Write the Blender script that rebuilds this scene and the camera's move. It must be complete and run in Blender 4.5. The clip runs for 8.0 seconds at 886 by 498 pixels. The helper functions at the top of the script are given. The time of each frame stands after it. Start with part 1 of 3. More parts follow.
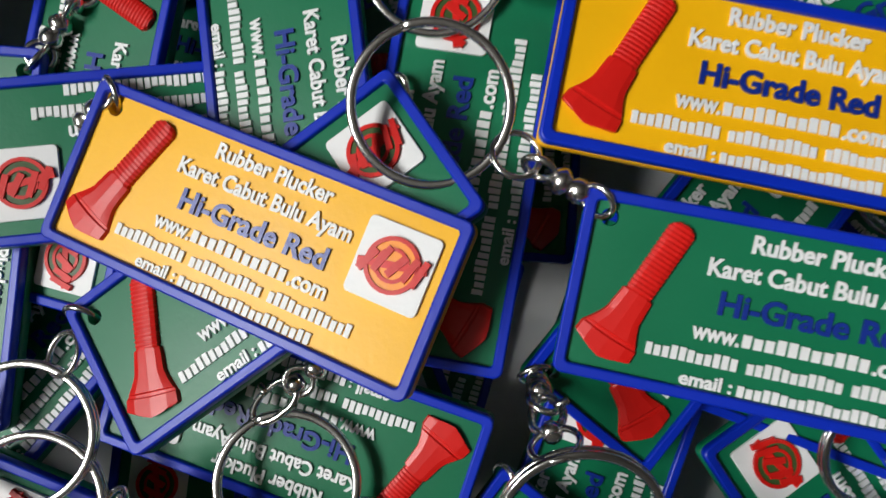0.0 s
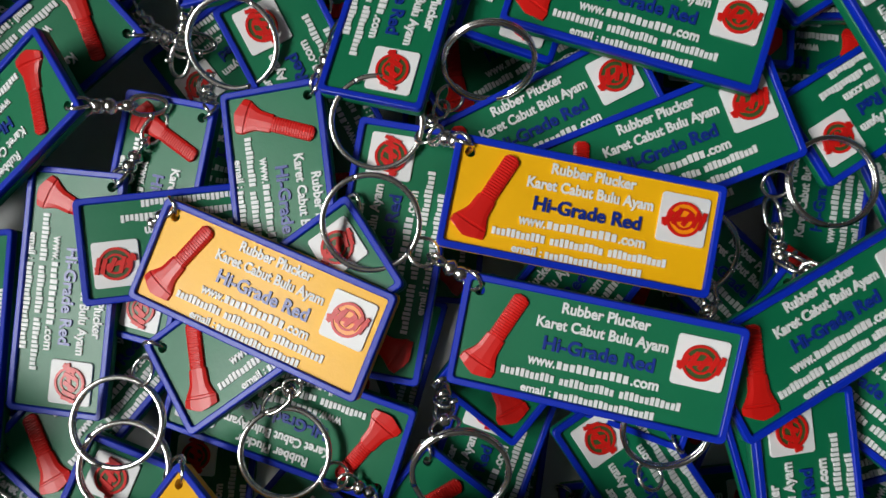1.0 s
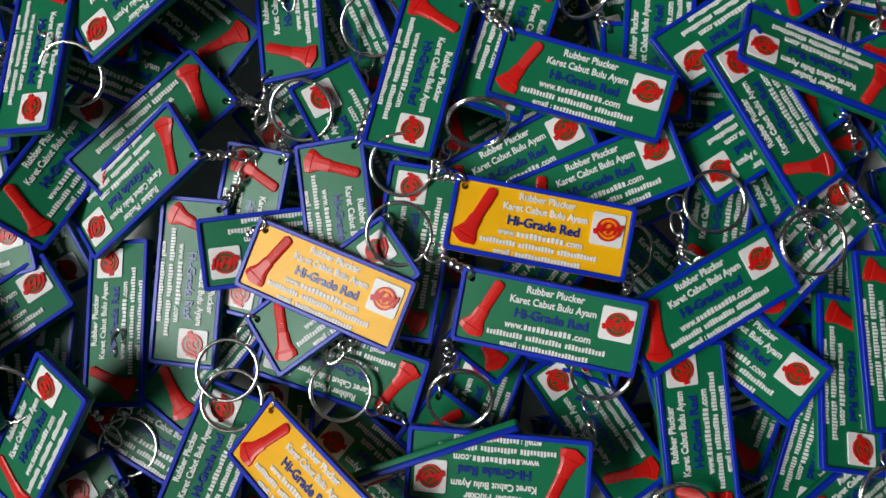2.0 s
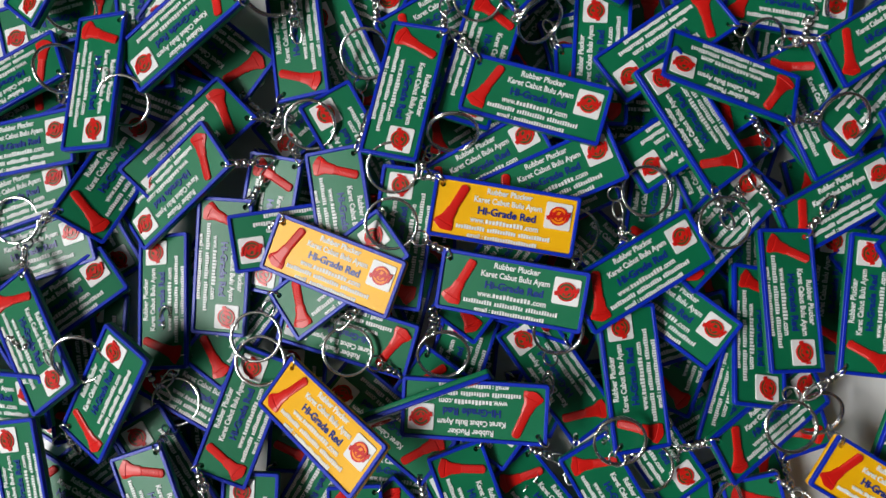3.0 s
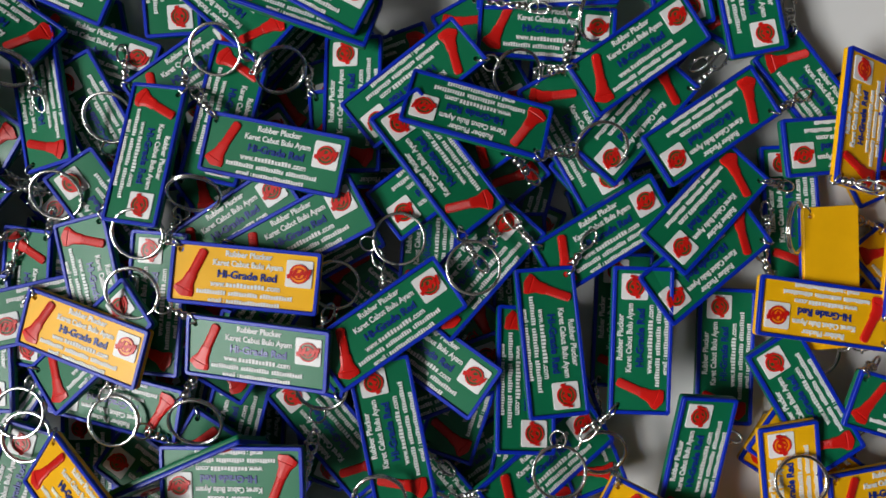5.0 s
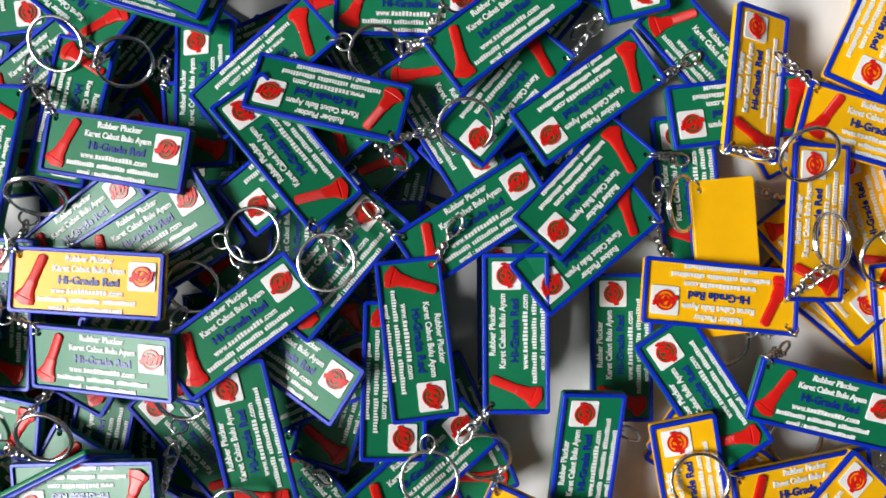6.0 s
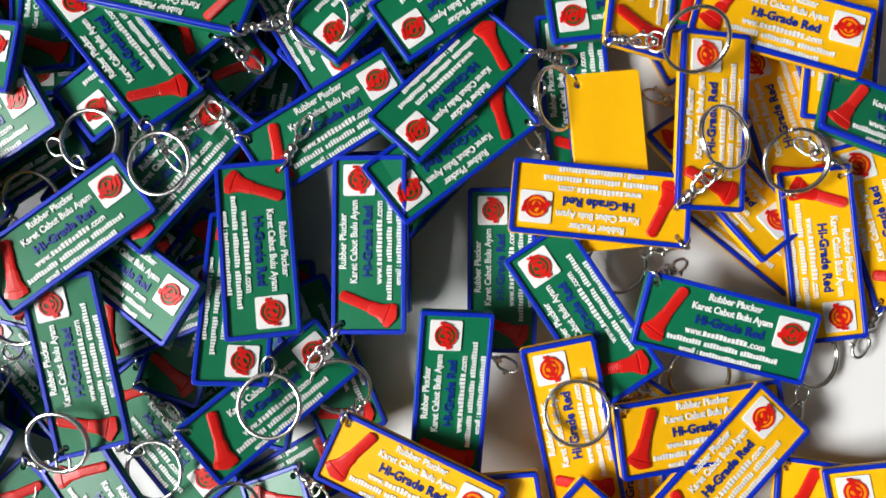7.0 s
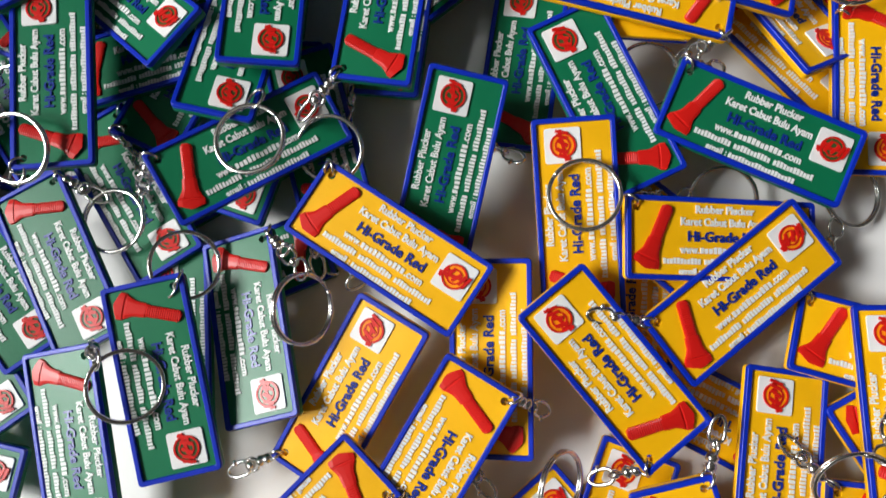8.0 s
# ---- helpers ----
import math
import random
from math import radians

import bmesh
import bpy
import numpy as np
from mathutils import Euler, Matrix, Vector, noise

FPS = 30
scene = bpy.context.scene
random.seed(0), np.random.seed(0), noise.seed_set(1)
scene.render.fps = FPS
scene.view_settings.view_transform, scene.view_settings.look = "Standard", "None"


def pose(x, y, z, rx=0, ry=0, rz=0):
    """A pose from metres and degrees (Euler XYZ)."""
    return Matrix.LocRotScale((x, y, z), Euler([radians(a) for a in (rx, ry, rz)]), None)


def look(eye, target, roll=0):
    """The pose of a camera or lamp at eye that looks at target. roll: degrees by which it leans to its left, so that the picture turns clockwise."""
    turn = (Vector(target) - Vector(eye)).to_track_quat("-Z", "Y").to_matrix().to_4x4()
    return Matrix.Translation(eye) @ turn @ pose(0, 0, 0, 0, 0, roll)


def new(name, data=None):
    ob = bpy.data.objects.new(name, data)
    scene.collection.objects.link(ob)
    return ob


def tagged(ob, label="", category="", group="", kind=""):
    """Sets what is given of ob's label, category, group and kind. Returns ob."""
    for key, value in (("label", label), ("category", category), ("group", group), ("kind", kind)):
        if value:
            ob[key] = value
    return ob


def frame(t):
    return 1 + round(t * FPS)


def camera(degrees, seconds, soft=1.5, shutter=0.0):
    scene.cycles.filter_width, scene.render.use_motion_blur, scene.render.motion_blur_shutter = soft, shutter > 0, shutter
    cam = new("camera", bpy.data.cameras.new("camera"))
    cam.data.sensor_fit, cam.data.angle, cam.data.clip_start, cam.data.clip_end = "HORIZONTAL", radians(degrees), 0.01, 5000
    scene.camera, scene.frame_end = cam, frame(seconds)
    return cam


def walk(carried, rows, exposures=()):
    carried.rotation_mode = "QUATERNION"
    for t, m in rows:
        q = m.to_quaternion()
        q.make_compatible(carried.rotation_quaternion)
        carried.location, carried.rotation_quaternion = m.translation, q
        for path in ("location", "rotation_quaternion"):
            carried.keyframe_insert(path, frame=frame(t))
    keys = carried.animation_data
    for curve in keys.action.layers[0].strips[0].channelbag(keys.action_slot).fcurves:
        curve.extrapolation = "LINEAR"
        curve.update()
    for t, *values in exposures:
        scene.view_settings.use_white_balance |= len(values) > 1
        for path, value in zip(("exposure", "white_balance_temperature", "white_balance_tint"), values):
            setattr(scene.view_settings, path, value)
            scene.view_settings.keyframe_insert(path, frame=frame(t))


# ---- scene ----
# ---- the camera and its walk ----
cam = camera(64.67, 8.0, soft=1.5, shutter=0.15)
walk(cam, [
    (0.0, pose(-0.0055, -0.0072, 0.1603, 4.57, -0.89, 0.15)),
    (0.5, pose(0.0046, 0.0025, 0.1966, 4.51, -1.41, -0.48)),
    (1.0, pose(0.0084, 0.0055, 0.2319, 3.61, -1.30, 0.01)),
    (1.5, pose(0.0029, 0.0059, 0.2776, 3.58, -1.16, 0.62)),
    (2.8, pose(0.0164, -0.0004, 0.3742, 1.68, -0.14, -2.70)),
    (3.0, pose(0.0151, -0.0002, 0.3864, 1.86, -0.49, -1.80)),
    (3.5, pose(0.0166, 0.0172, 0.4200, 2.04, -0.12, -1.53)),
    (4.0, pose(0.0277, 0.0256, 0.4173, 2.54, 0.12, -1.52)),
    (4.5, pose(0.0846, 0.0137, 0.3950, 1.48, 0.59, -3.53)),
    (5.0, pose(0.1465, 0.0222, 0.3777, 1.07, 1.26, -5.83)),
    (5.2, pose(0.1592, 0.0217, 0.3727, 1.00, 1.69, -6.38)),
    (6.3, pose(0.2435, -0.0022, 0.3376, 1.17, 4.44, -8.47)),
    (6.5, pose(0.2555, -0.0125, 0.3276, 1.39, 4.88, -8.35)),
    (7.0, pose(0.2844, -0.0476, 0.3110, 2.98, 6.18, -8.03)),
    (7.5, pose(0.2763, -0.1006, 0.2921, 5.68, 6.18, -3.84)),
    (8.0, pose(0.2774, -0.1564, 0.2746, 9.29, 6.34, 0.66)),
], exposures=[(0.0, -0.25), (0.5, -0.3), (1.5, -0.4), (3.5, -0.2), (5.2, -0.3), (6.3, 0.65), (7.0, 0.65), (8.0, 0.25)])

# ---- world and light ----
ROOM_X0, ROOM_X1, ROOM_Y0, ROOM_Y1, ROOM_H = -1.6, 3.0, -2.5, 2.5, 2.8
WIN_Y0, WIN_Y1, WIN_Z0, WIN_Z1 = -1.05, 0.35, 1.40, 2.40

world = bpy.data.worlds.new("day_sky")
scene.world = world
world.use_nodes = True
sky = world.node_tree.nodes.new("ShaderNodeTexSky")
sky.sky_type, sky.sun_disc = "NISHITA", False
sky.sun_elevation, sky.sun_rotation = radians(50), radians(200)
world.node_tree.links.new(sky.outputs["Color"], world.node_tree.nodes["Background"].inputs["Color"])
world.node_tree.nodes["Background"].inputs["Strength"].default_value = 0.1

# daylight that comes in by the window, a lamp in its opening
day = bpy.data.lights.new("window_daylight", "AREA")
day.shape, day.size, day.size_y = "RECTANGLE", WIN_Y1 - WIN_Y0, WIN_Z1 - WIN_Z0
day.energy, day.color = 166.0, (0.955, 0.965, 0.94)
day_ob = new("window_daylight", day)
day_ob.matrix_world = look((ROOM_X0 - 0.06, (WIN_Y0 + WIN_Y1) / 2, (WIN_Z0 + WIN_Z1) / 2), (1.0, (WIN_Y0 + WIN_Y1) / 2, (WIN_Z0 + WIN_Z1) / 2))


# ---- materials ----
def material(name, colour, rough=0.4, metal=0.0, vary=0.12, scale=60.0, bump=0.1, bump_scale=900.0, spec=0.5, coat=0.0):
    """A plain surface with a broad stain, a fine grain and a slight relief, at real size, which differs a little from piece to piece."""
    m = bpy.data.materials.new(name)
    m.use_nodes = True
    nt = m.node_tree
    b = nt.nodes["Principled BSDF"]
    b.inputs["Metallic"].default_value = metal
    b.inputs["Specular IOR Level"].default_value = spec
    b.inputs["Coat Weight"].default_value = coat
    at = nt.nodes.new("ShaderNodeTexCoord")
    broad = nt.nodes.new("ShaderNodeTexNoise")
    broad.inputs["Scale"].default_value, broad.inputs["Detail"].default_value = scale, 4.0
    fine = nt.nodes.new("ShaderNodeTexNoise")
    fine.inputs["Scale"].default_value, fine.inputs["Detail"].default_value = bump_scale, 2.0
    info = nt.nodes.new("ShaderNodeObjectInfo")
    shift = nt.nodes.new("ShaderNodeVectorMath")
    shift.operation = "ADD"
    nt.links.new(at.outputs["Object"], shift.inputs[0])
    nt.links.new(info.outputs["Random"], shift.inputs[1])
    nt.links.new(shift.outputs[0], broad.inputs["Vector"])
    nt.links.new(shift.outputs[0], fine.inputs["Vector"])
    mixed = nt.nodes.new("ShaderNodeMix")
    mixed.data_type = "RGBA"
    mixed.inputs["A"].default_value = (*[c * (1 - vary) for c in colour], 1)
    mixed.inputs["B"].default_value = (*[min(1, c * (1 + vary)) for c in colour], 1)
    nt.links.new(broad.outputs["Fac"], mixed.inputs["Factor"])
    hsv = nt.nodes.new("ShaderNodeHueSaturation")
    val = nt.nodes.new("ShaderNodeMapRange")
    val.inputs["To Min"].default_value, val.inputs["To Max"].default_value = 1 - vary * 0.6, 1 + vary * 0.6
    nt.links.new(info.outputs["Random"], val.inputs["Value"])
    nt.links.new(val.outputs["Result"], hsv.inputs["Value"])
    nt.links.new(mixed.outputs["Result"], hsv.inputs["Color"])
    nt.links.new(hsv.outputs["Color"], b.inputs["Base Color"])
    gloss = nt.nodes.new("ShaderNodeMapRange")
    gloss.inputs["To Min"].default_value, gloss.inputs["To Max"].default_value = rough * 0.85, min(1, rough * 1.2)
    nt.links.new(broad.outputs["Fac"], gloss.inputs["Value"])
    nt.links.new(gloss.outputs["Result"], b.inputs["Roughness"])
    if bump:
        rel = nt.nodes.new("ShaderNodeBump")
        rel.inputs["Strength"].default_value, rel.inputs["Distance"].default_value = bump, 0.0003
        nt.links.new(fine.outputs["Fac"], rel.inputs["Height"])
        nt.links.new(rel.outputs["Normal"], b.inputs["Normal"])
    return m


GREEN = material("green_rubber", (0.003, 0.145, 0.062), 0.37, spec=0.38)
YELLOW = material("yellow_rubber", (0.92, 0.46, 0.003), 0.37, spec=0.36)
BLUE = material("blue_rubber", (0.0015, 0.022, 0.42), 0.36, spec=0.38)
RED = material("red_rubber", (0.60, 0.010, 0.007), 0.34, spec=0.4)
WHITE = material("white_rubber", (0.78, 0.78, 0.78), 0.45, vary=0.06)
NAVY = material("navy_rubber", (0.006, 0.026, 0.24), 0.31)
ORANGE = material("orange_rubber", (0.88, 0.28, 0.004), 0.31)
OLIVE = material("olive_rubber", (0.045, 0.085, 0.022), 0.31)
CHROME = material("nickel_plated_steel", (0.76, 0.74, 0.71), 0.21, metal=1.0, vary=0.15, scale=300, bump=0.05)
FLOOR = material("white_floor_tile", (0.72, 0.71, 0.71), 0.3, vary=0.05, scale=5, bump=0.03, bump_scale=300)
GROUT = material("grey_grout", (0.33, 0.32, 0.31), 0.8, vary=0.2, scale=40, bump=0.3)
# for the unseen walls and ceiling, dark so that little light bounces back
UNSEEN_ROOM = material("unseen_room_dark_grey", (0.06, 0.055, 0.05), 0.7, vary=0.05, scale=3, bump=0.1, bump_scale=200)
WOODWORK = material("white_window_paint", (0.7, 0.7, 0.68), 0.4, vary=0.05, scale=8)


# ---- builders ----
def mesh_of(name, bm, mat, smooth=False):
    me = bpy.data.meshes.new(name)
    bm.to_mesh(me)
    bm.free()
    me.materials.append(mat)
    if smooth:
        for p in me.polygons:
            p.use_smooth = True
    return me


def part(name, me, parent, label="", m=None):
    ob = new(name, me)
    ob.parent = parent
    if m is not None:
        ob.matrix_local = m
    return tagged(ob, label)


def box(bm, x0, x1, y0, y1, z0, z1):
    r = bmesh.ops.create_cube(bm, size=1.0)
    bmesh.ops.scale(bm, vec=(x1 - x0, y1 - y0, z1 - z0), verts=r["verts"])
    bmesh.ops.translate(bm, vec=((x0 + x1) / 2, (y0 + y1) / 2, (z0 + z1) / 2), verts=r["verts"])
    return r["verts"]


def from_curve(name, curve, mat, z0=0.0):
    """The mesh that a filled curve gives, moved up to z0, as mesh data alone."""
    ob = bpy.data.objects.new(name, curve)
    scene.collection.objects.link(ob)
    deps = bpy.context.evaluated_depsgraph_get()
    me = bpy.data.meshes.new_from_object(ob.evaluated_get(deps))
    bpy.data.objects.remove(ob)
    me.name = name
    me.transform(Matrix.Translation((0, 0, z0)))
    me.materials.clear()
    me.materials.append(mat)
    return me


def flat(name, loops, z0, z1, mat, bevel=0.0):
    """A plate between z0 and z1 with the outline loops[0] and holes loops[1:]."""
    cu = bpy.data.curves.new(name, "CURVE")
    cu.dimensions, cu.fill_mode = "2D", "BOTH"
    cu.extrude, cu.bevel_depth, cu.bevel_resolution = (z1 - z0) / 2 - bevel, bevel, 1
    cu.offset = -bevel
    for pts in loops:
        s = cu.splines.new("POLY")
        s.points.add(len(pts) - 1)
        for p, (x, y) in zip(s.points, pts):
            p.co = (x, y, 0, 1)
        s.use_cyclic_u = True
    return from_curve(name, cu, mat, (z0 + z1) / 2)


def round_rect(w, h, r, n=5, cx=0.0, cy=0.0):
    pts = []
    for sx, sy, a0 in ((1, 1, 0), (-1, 1, 90), (-1, -1, 180), (1, -1, 270)):
        for k in range(n + 1):
            a = radians(a0 + 90 * k / n)
            pts.append((cx + sx * (w / 2 - r) + r * math.cos(a), cy + sy * (h / 2 - r) + r * math.sin(a)))
    return pts


def circle(r, n=24, cx=0.0, cy=0.0):
    return [(cx + r * math.cos(2 * math.pi * k / n), cy + r * math.sin(2 * math.pi * k / n)) for k in range(n)]


def letters(name, body, size, width, y, z0, z1, mat, cx=0.0):
    """A raised line of writing, centred at cx, y, stretched to its width."""
    cu = bpy.data.curves.new(name, "FONT")
    cu.body, cu.size, cu.align_x, cu.align_y = body, size, "CENTER", "CENTER"
    cu.extrude, cu.resolution_u, cu.offset = (z1 - z0) / 2, 3, size * 0.028
    me = from_curve(name, cu, mat, (z0 + z1) / 2)
    xs = [v.co.x for v in me.vertices]
    k = width / (max(xs) - min(xs))
    mid = (max(xs) + min(xs)) / 2
    for v in me.vertices:
        v.co.x = cx + (v.co.x - mid) * k
        v.co.y += y
    return me


def bars(name, groups, width, height, y, z0, z1, mat, cx=0.0):
    """A line of writing that is only small upright bars; groups gives how many there are, word by word."""
    bm = bmesh.new()
    total = sum(groups) + 0.9 * (len(groups) - 1)
    step = width / total
    x = cx - width / 2
    k = 0
    for g in groups:
        for i in range(g):
            k += 1
            tall = height * (1.0, 0.82, 0.9, 1.0, 0.78)[k * 7 % 5]
            box(bm, x + step * 0.08, x + step * 0.80, y - height / 2, y - height / 2 + tall, z0, z1)
            x += step
        x += step * 0.9
    return mesh_of(name, bm, mat)


def torus(bm, R, r, m, n=40, k=8, squash=1.0):
    rows = []
    for i in range(n):
        a = 2 * math.pi * i / n
        row = []
        for j in range(k):
            b = 2 * math.pi * j / k
            q = R + r * math.cos(b)
            row.append(bm.verts.new(m @ Vector((q * math.cos(a), q * math.sin(a) * squash, r * math.sin(b)))))
        rows.append(row)
    for i in range(n):
        for j in range(k):
            bm.faces.new((rows[i][j], rows[(i + 1) % n][j], rows[(i + 1) % n][(j + 1) % k], rows[i][(j + 1) % k]))


def lathe(bm, profile, m, n=12):
    """A turned body along x from (x, radius) pairs."""
    rows = [[bm.verts.new(m @ Vector((x, r * math.cos(2 * math.pi * j / n), r * math.sin(2 * math.pi * j / n)))) for j in range(n)] for x, r in profile]
    for a, b in zip(rows, rows[1:]):
        for j in range(n):
            bm.faces.new((a[j], a[(j + 1) % n], b[(j + 1) % n], b[j]))
    bm.faces.new(rows[0][::-1])
    bm.faces.new(rows[-1])


# ---- the room: the floor, and added walls and ceiling out of view ----
def build_room():
    T = 0.8
    floor = tagged(new("floor"), "white glazed floor tiles with thin grey joints", "floor", kind="structure")
    floor.matrix_world = pose(-0.2416, 0.1836, 0, 0, 0, 14.2)
    bm = bmesh.new()
    box(bm, -4.0, 4.8, -4.8, 4.0, -0.03, -0.002)
    part("joint_bed", mesh_of("joint_bed", bm, GROUT), floor, "thin grey grout")
    bm = bmesh.new()
    box(bm, -T / 2 + 0.0006, T / 2 - 0.0006, -T / 2 + 0.0006, T / 2 - 0.0006, -0.01, 0.0)
    bmesh.ops.bevel(bm, geom=[e for e in bm.edges if all(v.co.z > -0.005 for v in e.verts)], offset=0.0008, segments=2, affect="EDGES")
    tile = mesh_of("tile", bm, FLOOR)
    for i in range(-5, 6):
        for j in range(-6, 5):
            part("tile", tile, floor, m=pose(T * (i + 0.42), T * (j + 0.5), 0))

    def slab(name, label, category, *dims):
        bm = bmesh.new()
        for d in dims:
            box(bm, *d)
        return tagged(new(name, mesh_of(name, bm, UNSEEN_ROOM)), label, category, kind="structure")
    x0, x1, y0, y1, h, t = ROOM_X0, ROOM_X1, ROOM_Y0, ROOM_Y1, ROOM_H, 0.12
    # added out of view: they let light in only by the window
    slab("wall_east", "unseen dark grey wall added to close the room", "wall", (x1, x1 + t, y0, y1, -0.03, h))
    slab("wall_north", "unseen dark grey wall added to close the room", "wall", (x0 - t, x1 + t, y1, y1 + t, -0.03, h))
    slab("wall_south", "unseen dark grey wall added to close the room", "wall", (x0 - t, x1 + t, y0 - t, y0, -0.03, h))
    slab("wall_west", "unseen dark grey wall added around a wide window opening", "wall",
         (x0 - t, x0, y0, WIN_Y0, -0.03, h), (x0 - t, x0, WIN_Y1, y1, -0.03, h),
         (x0 - t, x0, WIN_Y0, WIN_Y1, -0.03, WIN_Z0), (x0 - t, x0, WIN_Y0, WIN_Y1, WIN_Z1, h))
    slab("ceiling", "unseen dark grey ceiling added to close the room", "ceiling", (x0 - t, x1 + t, y0 - t, y1 + t, h, h + t))
    window = tagged(new("window_1"), "white painted window frame in the wall", "window", kind="structure")
    for ya, yb, za, zb in ((WIN_Y0, WIN_Y0 + 0.05, WIN_Z0, WIN_Z1), (WIN_Y1 - 0.05, WIN_Y1, WIN_Z0, WIN_Z1),
                           (WIN_Y0 + 0.05, WIN_Y1 - 0.05, WIN_Z0, WIN_Z0 + 0.05), (WIN_Y0 + 0.05, WIN_Y1 - 0.05, WIN_Z1 - 0.05, WIN_Z1),
                           ((WIN_Y0 + WIN_Y1) / 2 - 0.03, (WIN_Y0 + WIN_Y1) / 2 + 0.03, WIN_Z0 + 0.05, WIN_Z1 - 0.05)):
        bm = bmesh.new()
        box(bm, x0 - 0.05, x0 - 0.01, ya, yb, za, zb)
        part("window_frame", mesh_of("window_frame", bm, WOODWORK), window)


build_room()

# ---- the rubber tag: 70 x 30 mm, its origin in the middle of the top of its rim ----
L, W, THICK = 0.070, 0.0292, 0.0045
FACE = -0.0010
HOLE = (-L / 2 + 0.0042, W / 2 - 0.0042)


def plucker_mesh():
    """The raised picture of a ribbed rubber finger: a ribbed shaft and a flared head."""
    top, foot = Vector((-0.0196, 0.0112, 0)), Vector((-0.0283, -0.0098, 0))
    along = (foot - top)
    size = along.length
    along.normalize()
    side = Vector((-along.y, along.x, 0))
    bm = bmesh.new()
    rows = []
    n = 120
    for i in range(n + 1):
        s = i / n
        half = 0.0022
        if s > 0.55:
            half = 0.0026 + 0.0005 * (s - 0.55) / 0.27 + 0.0017 * max(0.0, min(1.0, (s - 0.72) / 0.17)) ** 1.4
        if s < 0.04:
            half *= 0.55 + 0.45 * s / 0.04
        if s > 0.965:
            half *= 1 - 0.5 * ((s - 0.965) / 0.035) ** 2
        rise = 0.00125
        if s < 0.55:
            rise += 0.00007 * (1 if (i // 2) % 2 else -1)
            half += 0.00006 * (1 if (i // 2) % 2 else -1)
        if 0.86 < s < 0.89:
            rise -= 0.0003
        row = []
        for c, q in ((-1, 0), (-0.93, 0.75), (-0.6, 1), (0, 1.06), (0.6, 1), (0.93, 0.75), (1, 0)):
            bow = 0.0011 * (1 - c * c) * max(0, (s - 0.85) / 0.15)
            p = top + along * (size * s + bow) + side * (half * c)
            row.append(bm.verts.new((p.x, p.y, FACE - 0.0002 + rise * q)))
        rows.append(row)
    for a, b in zip(rows, rows[1:]):
        for j in range(6):
            bm.faces.new((a[j], b[j], b[j + 1], a[j + 1]))
    bm.faces.new(rows[0])
    bm.faces.new(rows[-1][::-1])
    bmesh.ops.recalc_face_normals(bm, faces=bm.faces)
    return mesh_of("plucker_relief", bm, RED)


